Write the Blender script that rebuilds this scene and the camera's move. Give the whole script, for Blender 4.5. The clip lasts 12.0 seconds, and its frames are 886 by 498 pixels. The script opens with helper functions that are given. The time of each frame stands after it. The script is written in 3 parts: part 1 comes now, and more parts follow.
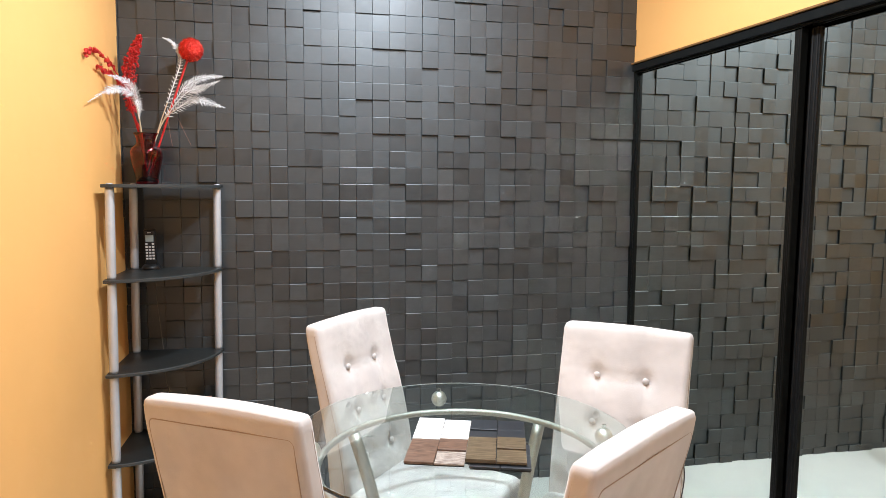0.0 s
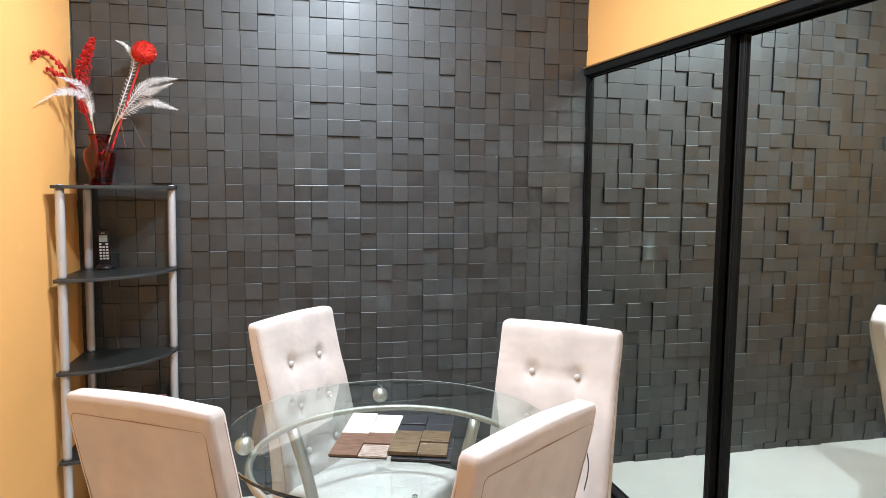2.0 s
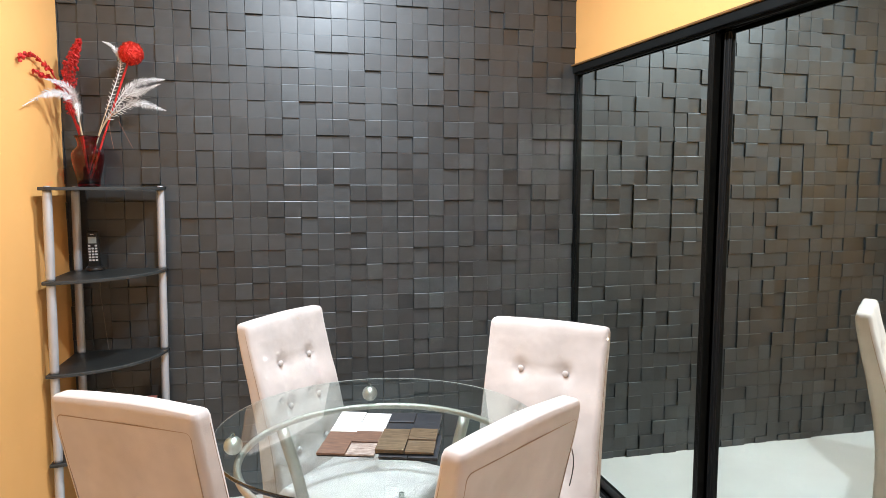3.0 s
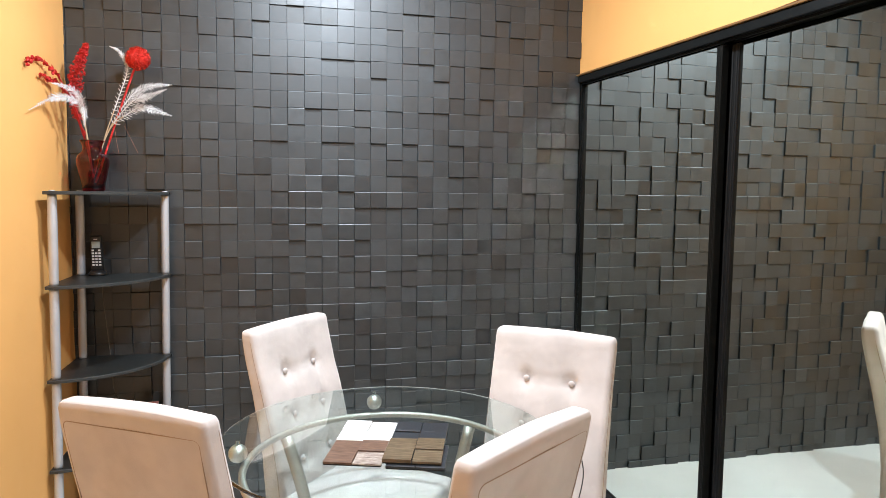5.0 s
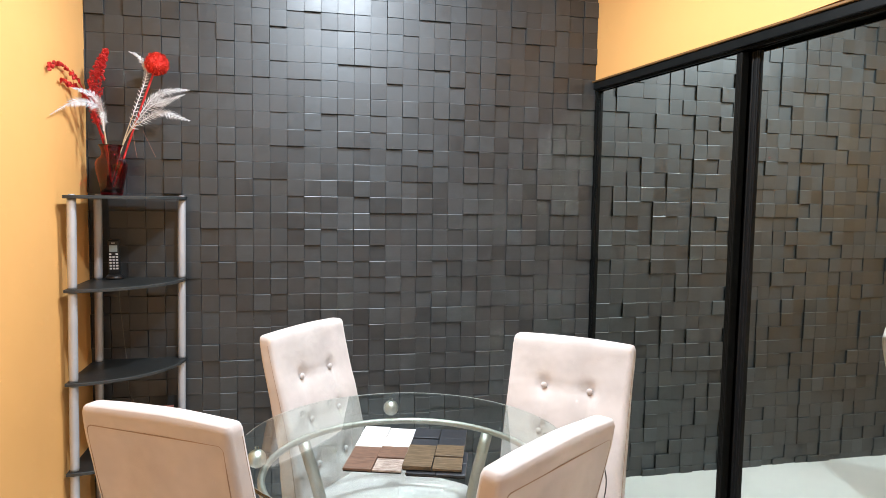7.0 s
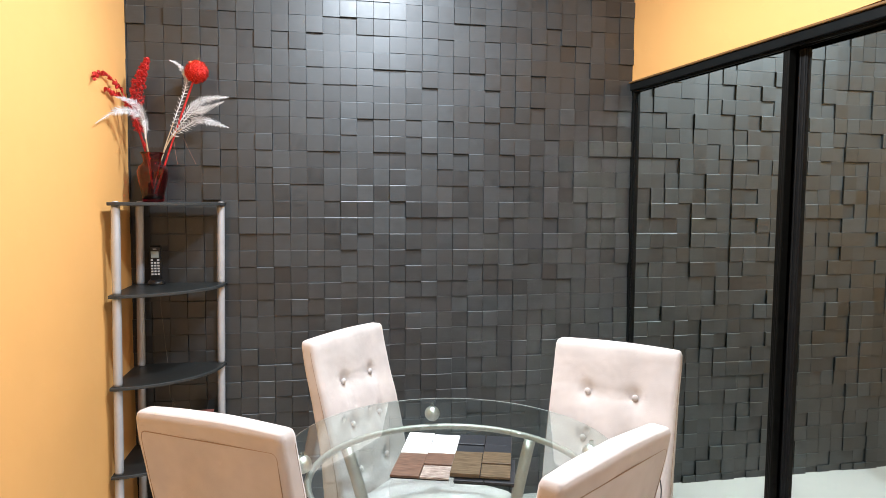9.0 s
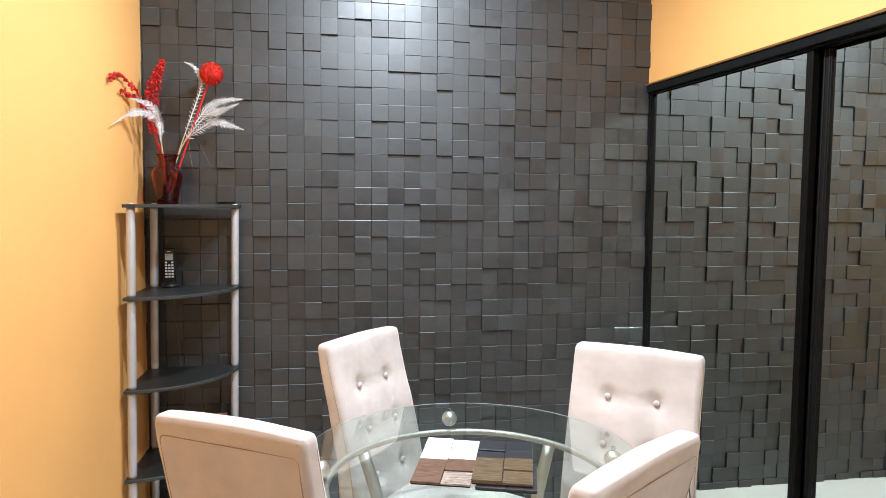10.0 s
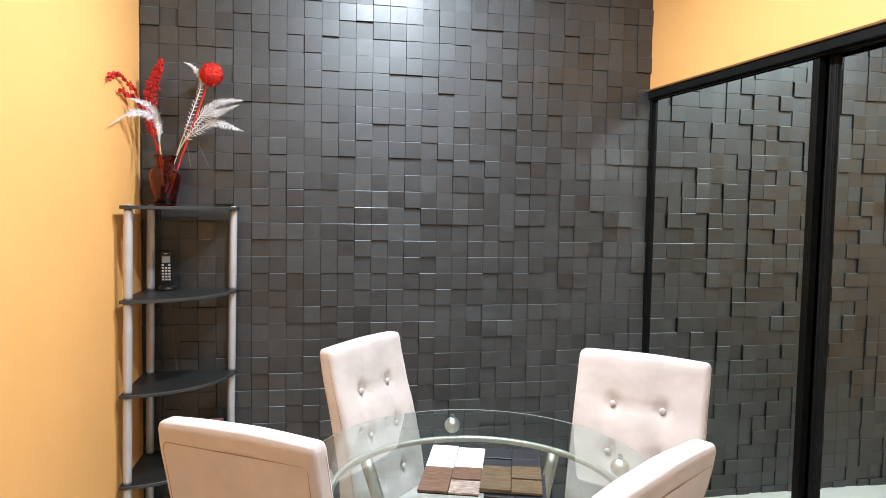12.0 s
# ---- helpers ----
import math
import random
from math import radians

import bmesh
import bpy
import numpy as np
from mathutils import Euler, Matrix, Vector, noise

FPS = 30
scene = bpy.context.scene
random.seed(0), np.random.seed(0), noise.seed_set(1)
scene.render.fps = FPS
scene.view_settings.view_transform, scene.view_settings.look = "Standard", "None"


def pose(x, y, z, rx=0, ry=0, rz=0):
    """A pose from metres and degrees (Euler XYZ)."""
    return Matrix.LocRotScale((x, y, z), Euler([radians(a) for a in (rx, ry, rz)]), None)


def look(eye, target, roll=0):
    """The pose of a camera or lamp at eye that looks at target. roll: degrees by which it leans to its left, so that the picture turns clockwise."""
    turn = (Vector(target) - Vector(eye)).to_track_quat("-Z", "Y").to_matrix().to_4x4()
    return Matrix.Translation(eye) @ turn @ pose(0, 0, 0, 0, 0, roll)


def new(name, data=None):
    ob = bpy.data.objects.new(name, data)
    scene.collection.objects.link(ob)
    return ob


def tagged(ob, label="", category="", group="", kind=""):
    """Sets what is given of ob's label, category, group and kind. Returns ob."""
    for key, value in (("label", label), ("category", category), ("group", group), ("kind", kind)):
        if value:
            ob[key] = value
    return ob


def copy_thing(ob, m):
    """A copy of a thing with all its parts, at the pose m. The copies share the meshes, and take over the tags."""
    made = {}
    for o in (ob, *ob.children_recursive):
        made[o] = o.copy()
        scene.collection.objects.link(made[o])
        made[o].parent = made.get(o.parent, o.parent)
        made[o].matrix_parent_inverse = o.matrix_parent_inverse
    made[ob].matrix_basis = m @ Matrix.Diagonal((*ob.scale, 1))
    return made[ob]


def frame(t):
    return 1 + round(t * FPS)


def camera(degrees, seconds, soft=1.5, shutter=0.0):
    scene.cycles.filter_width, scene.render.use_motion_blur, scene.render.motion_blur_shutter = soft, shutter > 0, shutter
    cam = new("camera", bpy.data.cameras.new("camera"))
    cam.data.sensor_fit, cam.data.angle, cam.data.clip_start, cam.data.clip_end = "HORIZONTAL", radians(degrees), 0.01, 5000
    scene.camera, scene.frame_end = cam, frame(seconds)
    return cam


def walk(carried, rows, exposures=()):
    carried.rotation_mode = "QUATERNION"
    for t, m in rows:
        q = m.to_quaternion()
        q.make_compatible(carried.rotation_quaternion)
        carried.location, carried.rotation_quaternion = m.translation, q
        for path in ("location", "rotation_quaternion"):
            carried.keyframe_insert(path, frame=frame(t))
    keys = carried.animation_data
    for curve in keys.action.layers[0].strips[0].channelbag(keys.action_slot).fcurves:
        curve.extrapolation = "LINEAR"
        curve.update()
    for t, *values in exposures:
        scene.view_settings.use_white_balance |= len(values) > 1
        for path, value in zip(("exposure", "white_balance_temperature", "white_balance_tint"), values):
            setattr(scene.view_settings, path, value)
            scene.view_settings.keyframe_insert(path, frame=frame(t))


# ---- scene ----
cam = camera(68.3, 12.0, soft=0.65)
PATH = [
    (0, (0.38, 0.014, 1.446), (0.787, 1.964, 1.26), 0.4),
    (0.5, (0.424, -0.007, 1.449), (0.782, 1.952, 1.263), 0.4),
    (1, (0.476, -0.033, 1.443), (0.836, 1.925, 1.256), 0.5),
    (1.5, (0.508, -0.059, 1.446), (0.912, 1.891, 1.257), 0.7),
    (2, (0.521, -0.075, 1.452), (0.965, 1.867, 1.267), 0.5),
    (2.5, (0.534, -0.083, 1.452), (0.998, 1.853, 1.263), 0.1),
    (3, (0.543, -0.087, 1.454), (1.001, 1.851, 1.263), 0.0),
    (5, (0.517, -0.075, 1.455), (0.981, 1.863, 1.288), 0.6),
    (5.5, (0.506, -0.082, 1.459), (0.974, 1.856, 1.298), 0.7),
    (6, (0.496, -0.088, 1.462), (0.956, 1.852, 1.301), 0.6),
    (6.5, (0.488, -0.067, 1.458), (0.938, 1.875, 1.302), 0.7),
    (7, (0.485, -0.065, 1.458), (0.926, 1.879, 1.306), 0.9),
    (9, (0.437, -0.042, 1.463), (0.803, 1.919, 1.318), 0.4),
    (9.5, (0.422, -0.025, 1.457), (0.774, 1.938, 1.316), 0.5),
    (10, (0.408, -0.012, 1.456), (0.752, 1.954, 1.324), 0.5),
    (10.5, (0.393, 0.0, 1.455), (0.755, 1.963, 1.33), 0.8),
    (11, (0.379, 0.008, 1.455), (0.751, 1.97, 1.332), 1.0),
    (11.5, (0.371, 0.016, 1.453), (0.747, 1.977, 1.335), 1.0),
    (12, (0.369, 0.019, 1.454), (0.741, 1.98, 1.336), 1.0),
]
walk(cam, [(t, look(eye, target, roll)) for t, eye, target, roll in PATH])

# ---- world and lights ----
world = bpy.data.worlds.new("world")
scene.world = world
world.use_nodes = True
world.node_tree.nodes["Background"].inputs[0].default_value = (0.9, 0.95, 1.0, 1)
world.node_tree.nodes["Background"].inputs[1].default_value = 0.008

CEIL = 2.81
CANS = [((0.75, 2.22), 43.0), ((0.78, 1.20), 45.0)]
FILL_PANEL = (1.30, -1.1)
COOL = (0.82, 0.915, 1.0)
for (lx, ly), watts in CANS:
    lamp = bpy.data.lights.new("downlight_lamp", "AREA")
    lamp.shape, lamp.size, lamp.energy, lamp.color = "DISK", 0.15, watts, (0.775, 0.885, 1.0)
    new("downlight_lamp", lamp).location = (lx, ly, CEIL - 0.012)
# added fill: stands in for ambient light from the rest of the showroom
lamp = bpy.data.lights.new("fill_lamp", "AREA")
lamp.shape, lamp.size, lamp.energy, lamp.color = "SQUARE", 0.56, 9.0, COOL
new("fill_lamp", lamp).location = (*FILL_PANEL, CEIL - 0.016)
scene.cycles.caustics_reflective = True
scene.cycles.blur_glossy = 0.0
scene.cycles.sample_clamp_indirect = 150.0
scene.view_settings.exposure = 0.30

# ---- materials ----


class Nodes:
    """A small wrapper to build a node material."""

    def __init__(self, name, rough=0.5, metal=0.0, spec=0.5):
        self.m = bpy.data.materials.new(name)
        self.m.use_nodes = True
        self.t = self.m.node_tree
        self.b = self.t.nodes["Principled BSDF"]
        self.b.inputs["Roughness"].default_value = rough
        self.b.inputs["Metallic"].default_value = metal
        self.b.inputs["Specular IOR Level"].default_value = spec

    def n(self, kind, **sets):
        node = self.t.nodes.new(kind)
        for key, value in sets.items():
            node.inputs[key].default_value = value
        return node

    def link(self, a, b):
        self.t.links.new(a, b)

    def coords(self, local=False, scale=(1, 1, 1)):
        if local:
            src = self.n("ShaderNodeTexCoord").outputs["Object"]
        else:
            src = self.n("ShaderNodeNewGeometry").outputs["Position"]
        mp = self.n("ShaderNodeMapping")
        mp.inputs["Scale"].default_value = scale
        self.link(src, mp.inputs["Vector"])
        return mp.outputs["Vector"]

    def noise(self, vec, scale, detail=4.0, rough=0.55):
        node = self.n("ShaderNodeTexNoise", Scale=scale, Detail=detail, Roughness=rough)
        self.link(vec, node.inputs["Vector"])
        return node.outputs["Fac"]

    def ramp(self, fac, stops):
        node = self.n("ShaderNodeValToRGB")
        els = node.color_ramp.elements
        while len(els) < len(stops):
            els.new(0.5)
        for el, (pos, col) in zip(els, stops):
            el.position, el.color = pos, (*col, 1)
        self.link(fac, node.inputs["Fac"])
        return node.outputs["Color"]

    def mul(self, a, b, op="MULTIPLY"):
        node = self.t.nodes.new("ShaderNodeMath")
        node.operation = op
        for i, v in enumerate((a, b)):
            if isinstance(v, (int, float)):
                node.inputs[i].default_value = v
            else:
                self.link(v, node.inputs[i])
        return node.outputs[0]

    def span(self, fac, lo, hi):
        node = self.n("ShaderNodeMapRange")
        node.inputs["To Min"].default_value, node.inputs["To Max"].default_value = lo, hi
        self.link(fac, node.inputs["Value"])
        return node.outputs["Result"]

    def blend(self, a, b, fac, kind="MULTIPLY"):
        node = self.t.nodes.new("ShaderNodeMixRGB")
        node.blend_type = kind
        for i, v in zip(("Fac", "Color1", "Color2"), (fac, a, b)):
            if isinstance(v, (int, float)):
                node.inputs[i].default_value = v
            elif isinstance(v, tuple):
                node.inputs[i].default_value = (*v, 1)
            else:
                self.link(v, node.inputs[i])
        return node.outputs[0]

    def color(self, out):
        self.link(out, self.b.inputs["Base Color"])
        return self

    def roughness(self, out):
        self.link(out, self.b.inputs["Roughness"])
        return self

    def bump(self, height, strength=0.2, dist=0.001):
        node = self.n("ShaderNodeBump", Strength=strength, Distance=dist)
        self.link(height, node.inputs["Height"])
        self.link(node.outputs["Normal"], self.b.inputs["Normal"])
        return self


def plain(name, col, rough=0.5, metal=0.0, var=0.12, scale=12.0, bump=0.08, fine=180.0, dist=0.0006, local=True, spec=0.5):
    """A surface with two scales of variation in colour and gloss and a fine relief."""
    k = Nodes(name, rough, metal, spec)
    v = k.coords(local)
    big, small = k.noise(v, scale), k.noise(v, fine, 2.0)
    lo, hi = tuple(c * (1 - var) for c in col), tuple(min(1, c * (1 + var)) for c in col)
    k.color(k.ramp(big, [(0.3, lo), (0.7, hi)]))
    k.roughness(k.span(k.mul(big, small, "ADD"), max(0.02, rough - 0.12), min(1, rough + 0.12)))
    if bump:
        k.bump(small, bump, dist)
    return k.m


def wall_paint(name, col):
    """Roller-painted plaster with a faint orange-peel relief."""
    k = Nodes(name, 0.55)
    v = k.coords()
    big, peel = k.noise(v, 1.3, 3.0), k.noise(v, 170.0, 3.0)
    k.color(k.ramp(big, [(0.25, tuple(c * 0.95 for c in col)), (0.75, tuple(min(1, c * 1.04) for c in col))]))
    k.roughness(k.span(k.noise(v, 9.0), 0.45, 0.62))
    k.bump(peel, 0.25, 0.0008)
    return k.m


def tile_material(name, per_island, glint_gain=1.0):
    """Charcoal-stained wood tile with satin lacquer; each tile a little different."""
    k = Nodes(name, 0.4, 0.0, 0.95)
    if per_island:
        rnd = k.n("ShaderNodeNewGeometry").outputs["Random Per Island"]
    else:
        rnd = k.n("ShaderNodeObjectInfo").outputs["Random"]
    v = k.coords()
    off = k.n("ShaderNodeVectorMath")
    off.operation = "ADD"
    k.link(v, off.inputs[0])
    comb = k.n("ShaderNodeCombineXYZ")
    k.link(k.mul(rnd, 31.0), comb.inputs[0])
    k.link(k.mul(rnd, 17.0), comb.inputs[2])
    k.link(comb.outputs[0], off.inputs[1])
    mp = k.n("ShaderNodeMapping")
    mp.inputs["Scale"].default_value = (6.0, 1.0, 130.0)
    k.link(off.outputs[0], mp.inputs["Vector"])
    grain = k.noise(mp.outputs["Vector"], 1.6, 3.0)
    cloud = k.noise(off.outputs[0], 26.0, 3.0, 0.6)
    hue = k.ramp(rnd, [(0.0, (0.0152, 0.0180, 0.0195)), (0.4, (0.0178, 0.0218, 0.0240)), (0.75, (0.0208, 0.0256, 0.0285)), (1.0, (0.0182, 0.0195, 0.0195))])
    # a gain above 1 lightens the tone, to paint an edge glint
    tone = k.mul(k.span(k.mul(k.mul(grain, 0.5), cloud, "ADD"), 0.2 * glint_gain, 1.28 * glint_gain), k.span(k.mul(k.mul(rnd, 13.7), 1.0, "MODULO"), 0.65, 1.35))
    grey = k.n("ShaderNodeCombineColor")
    for i in range(3):
        k.link(tone, grey.inputs[i])
    k.color(k.blend(hue, grey.outputs[0], 1.0))
    base = k.span(k.mul(k.mul(rnd, 7.31), 1.0, "MODULO"), 0.40, 0.56)
    k.roughness(k.mul(base, k.span(cloud, -0.08, 0.10), "ADD"))
    k.bump(k.mul(grain, k.mul(cloud, 1.5), "ADD"), 0.16, 0.0007)
    return k.m


def wood(name, dark, light, scale=1.0, rough=0.35, axis=0):
    k = Nodes(name, rough)
    sc = [14.0 * scale] * 3
    sc[axis] = 1.6 * scale
    v = k.coords(True, tuple(sc))
    g = k.noise(v, 9.0, 5.0, 0.6)
    k.color(k.ramp(g, [(0.34, dark), (0.5, tuple((a + b) / 2 for a, b in zip(dark, light))), (0.64, light)]))
    k.roughness(k.span(g, rough - 0.08, rough + 0.1))
    k.bump(g, 0.15, 0.0005)
    return k.m


def fabric(name, col):
    """Brushed microfibre: faint nap clouds and a fine weave."""
    k = Nodes(name, 0.85)
    v = k.coords(True)
    nap, weave = k.noise(v, 7.0, 3.0), k.noise(v, 420.0, 2.0)
    fold = k.noise(v, 11.0, 2.0)
    k.color(k.ramp(nap, [(0.3, tuple(c * 0.84 for c in col)), (0.7, tuple(min(1, c * 1.08) for c in col))]))
    k.b.inputs["Sheen Weight"].default_value = 0.3
    k.b.inputs["Sheen Roughness"].default_value = 0.5
    k.bump(k.mul(k.mul(fold, 2.5), k.mul(weave, 0.25), "ADD"), 0.45, 0.004)
    return k.m


def glass(name, col, rough=0.0, ior=1.5):
    k = Nodes(name, rough)
    k.b.inputs["Base Color"].default_value = (*col, 1)
    k.b.inputs["Transmission Weight"].default_value = 1.0
    k.b.inputs["IOR"].default_value = ior
    return k.m


def glitter(name, col, rough=0.28, metal=0.7):
    k = Nodes(name, rough, metal)
    v = k.coords(True)
    sp = k.n("ShaderNodeTexVoronoi", Scale=420.0)
    k.link(v, sp.inputs["Vector"])
    k.color(k.blend(k.ramp(k.noise(v, 60.0), [(0.3, tuple(c * 0.6 for c in col)), (0.7, col)]), sp.outputs["Color"], 0.25, "SOFT_LIGHT"))
    k.bump(sp.outputs["Distance"], 0.9, 0.002)
    return k.m


ORANGE = wall_paint("orange_wall_paint", (0.80, 0.424, 0.14))
WHITE_CEIL = wall_paint("white_ceiling_paint", (0.78, 0.77, 0.74))
# dark grey of the unseen south wall, set low to cut bounce light
GREY_WALL = wall_paint("grey_wall_paint", (0.24, 0.235, 0.23))
FLOOR_M = plain("pale_grey_floor", (0.62, 0.625, 0.60), 0.35, var=0.05, scale=2.5, bump=0.05, fine=90, local=False)
TILE_ONE = tile_material("charcoal_tile", False)
TILE_MANY = tile_material("charcoal_tile_field", True)
# lighter tile copies: overhead light's glint on top edges, painted as colour
GLINT_ONE = tile_material("charcoal_tile_glint_edge", False, 4.0)
GLINT_MANY = tile_material("charcoal_tile_field_glint_edge", True, 4.0)
BACKING = plain("dark_backing_board", (0.012, 0.012, 0.012), 0.8)
BLACK_METAL = plain("black_anodised_aluminium", (0.004, 0.0046, 0.0046), 0.28, 0.0, var=0.2, fine=300, bump=0.04, spec=0.16)
MIRROR = Nodes("tinted_mirror_glass", 0.015, 1.0)
MIRROR.b.inputs["Base Color"].default_value = (0.86, 0.93, 0.875, 1)
MIRROR = MIRROR.m
FABRIC = fabric("cream_microfibre", (0.57, 0.511, 0.484))
SEAM = plain("beige_seam_cord", (0.36, 0.27, 0.21), 0.9)
DARK_WOOD = wood("espresso_wood", (0.012, 0.008, 0.006), (0.03, 0.02, 0.014))
SATIN_STEEL = plain("satin_nickel", (0.46, 0.43, 0.375), 0.40, 1.0, var=0.06, fine=400, bump=0.03)
BALL_STEEL = plain("brushed_steel_ball", (0.76, 0.74, 0.69), 0.3, 1.0, var=0.05, fine=400, bump=0.03)
TUBE_SILVER = plain("silver_painted_tube", (0.58, 0.60, 0.64), 0.36, 0.55, var=0.05, fine=300, bump=0.03)
SHELF_BLACK = plain("black_laminate", (0.014, 0.016, 0.016), 0.3, var=0.25, scale=30, fine=250, bump=0.05)
SHELF_EDGE = plain("dark_grey_edge_band", (0.035, 0.038, 0.038), 0.32)
TABLE_GLASS = glass("clear_table_glass", (0.79, 0.91, 0.89), 0.0, 1.62)
RED_GLASS = glass("ruby_red_glass", (0.52, 0.003, 0.013), 0.01)
RED_GLITTER = glitter("red_glitter", (0.78, 0.03, 0.02), 0.25, 0.5)
RED_FLAKE = glitter("red_foil_flake", (0.95, 0.10, 0.06), 0.16, 0.9)
RED_LEAF = glitter("red_metallic_leaf", (0.72, 0.03, 0.028), 0.3, 0.35)
SILVER_LEAF = glitter("silver_glitter_leaf", (0.90, 0.92, 0.95), 0.35, 0.3)
STEM_TAN = plain("tan_stem", (0.55, 0.42, 0.28), 0.6)
PHONE_BLACK = plain("black_phone_plastic", (0.012, 0.012, 0.013), 0.25)
PHONE_SILVER = plain("silver_key_plastic", (0.70, 0.71, 0.72), 0.4, 0.1)
PHONE_SCREEN = plain("grey_screen", (0.34, 0.40, 0.40), 0.12)
DRY_STRAND = plain("dry_reddish_strand", (0.24, 0.12, 0.09), 0.6)
CORD_GREY = plain("dark_cord", (0.05, 0.05, 0.05), 0.5)
CABLE_GREY = plain("grey_cable", (0.14, 0.135, 0.125), 0.5)
WHITE_SAMPLE = plain("white_lacquer", (0.86, 0.86, 0.85), 0.3, var=0.03)
BLACK_SAMPLE = plain("black_lacquer", (0.02, 0.022, 0.026), 0.3)
BROWN_SAMPLE = wood("walnut_veneer", (0.085, 0.045, 0.028), (0.20, 0.115, 0.075), 2.0)
ZEBRA_SAMPLE = wood("zebrano_veneer", (0.10, 0.055, 0.04), (0.50, 0.43, 0.37), 3.4)
BRONZE_SAMPLE = wood("bronze_stained_wood", (0.085, 0.060, 0.034), (0.16, 0.115, 0.07), 1.5, 0.22)
LAMP_LENS = Nodes("lamp_lens", 0.4)
LAMP_LENS.b.inputs["Emission Color"].default_value = (1, 0.96, 0.92, 1)
LAMP_LENS.b.inputs["Emission Strength"].default_value = 6.0
LAMP_LENS = LAMP_LENS.m
WHITE_TRIM = plain("white_trim_enamel", (0.8, 0.8, 0.78), 0.3)
BOOK_RED = plain("reddish_brown_card", (0.20, 0.06, 0.045), 0.6)

# ---- mesh helpers ----


def mesh_of(bm, name, mats, smooth=False):
    me = bpy.data.meshes.new(name)
    bm.normal_update()
    bm.to_mesh(me)
    bm.free()
    for m in mats if isinstance(mats, (list, tuple)) else [mats]:
        me.materials.append(m)
    if smooth:
        for p in me.polygons:
            p.use_smooth = True
    return me


def part(name, bm, material, parent, label="", smooth=False, at=None):
    ob = new(name, mesh_of(bm, name, material, smooth))
    ob.parent = parent
    if at is not None:
        ob.matrix_basis = at
    if label:
        ob["label"] = label
    return ob


def empty(name, m=None):
    ob = new(name)
    ob.empty_display_size = 0.1
    if m is not None:
        ob.matrix_basis = m
    return ob


def box(bm, lo, hi, bevel=0.0, segments=2, m=None):
    """A box between two corners, its edges rounded."""
    got = bmesh.ops.create_cube(bm, size=1.0)["verts"]
    mid = [(a + b) / 2 for a, b in zip(lo, hi)]
    for v in got:
        v.co = Vector([c + p * (b - a) for c, p, a, b in zip(mid, v.co, lo, hi)])
    if bevel:
        edges = list({e for v in got for e in v.link_edges})
        got = list({v for f in bmesh.ops.bevel(bm, geom=edges, offset=bevel, segments=segments, affect="EDGES", profile=0.6)["faces"] for v in f.verts} | {v for v in got if v.is_valid})
    if m is not None:
        bmesh.ops.transform(bm, matrix=m, verts=[v for v in got if v.is_valid])
    return bm


def boxed(lo, hi, bevel=0.0, segments=2):
    return box(bmesh.new(), lo, hi, bevel, segments)


def lathe(bm, profile, n=32, cap=True):
    """Turn (radius, height) pairs round the z axis."""
    rings = []
    for r, z in profile:
        rings.append([bm.verts.new((r * math.cos(2 * math.pi * i / n), r * math.sin(2 * math.pi * i / n), z)) for i in range(n)])
    for a, b in zip(rings, rings[1:]):
        for i in range(n):
            bm.faces.new((a[i], a[(i + 1) % n], b[(i + 1) % n], b[i]))
    if cap:
        bm.faces.new(rings[0][::-1])
        bm.faces.new(rings[-1])
    return bm


def tube(bm, pts, radius, n=10, closed=False, taper=None):
    """A round tube along a line of points."""
    pts = [Vector(p) for p in pts]
    m = len(pts)
    rings, side = [], None
    for i, p in enumerate(pts):
        if closed:
            d = pts[(i + 1) % m] - pts[i - 1]
        else:
            d = pts[min(i + 1, m - 1)] - pts[max(i - 1, 0)]
        d.normalize()
        if side is None:
            side = d.orthogonal().normalized()
        side = (side - d * side.dot(d)).normalized()
        up = d.cross(side)
        r = radius * (taper(i / max(1, m - 1)) if taper else 1)
        rings.append([bm.verts.new(p + r * (math.cos(a) * side + math.sin(a) * up)) for a in (2 * math.pi * j / n for j in range(n))])
    pairs = list(zip(rings, rings[1:])) + ([(rings[-1], rings[0])] if closed else [])
    for a, b in pairs:
        shift = 0
        if closed and a is rings[-1]:
            shift = min(range(n), key=lambda s: (b[s].co - a[0].co).length)
        for j in range(n):
            bm.faces.new((a[j], a[(j + 1) % n], b[(j + 1 + shift) % n], b[(j + shift) % n]))
    if not closed:
        bm.faces.new(rings[0][::-1])
        bm.faces.new(rings[-1])
    return bm


def bezier(p0, p1, p2, n=16):
    p0, p1, p2 = Vector(p0), Vector(p1), Vector(p2)
    return [p0 * (1 - s) ** 2 + p1 * 2 * s * (1 - s) + p2 * s * s for s in (i / n for i in range(n + 1))]


def spline(ctrl, n=40):
    """A smooth line through control points."""
    c = [Vector(p) for p in ctrl]
    c = [c[0] * 2 - c[1]] + c + [c[-1] * 2 - c[-2]]
    out = []
    for i in range(n + 1):
        f = min(len(c) - 3 - 1e-6, i / n * (len(c) - 3))
        k, s = int(f), f - int(f)
        a, b, d, e = c[k:k + 4]
        out.append(0.5 * (2 * b + (d - a) * s + (2 * a - 5 * b + 4 * d - e) * s * s + (3 * b - a - 3 * d + e) * s ** 3))
    return out


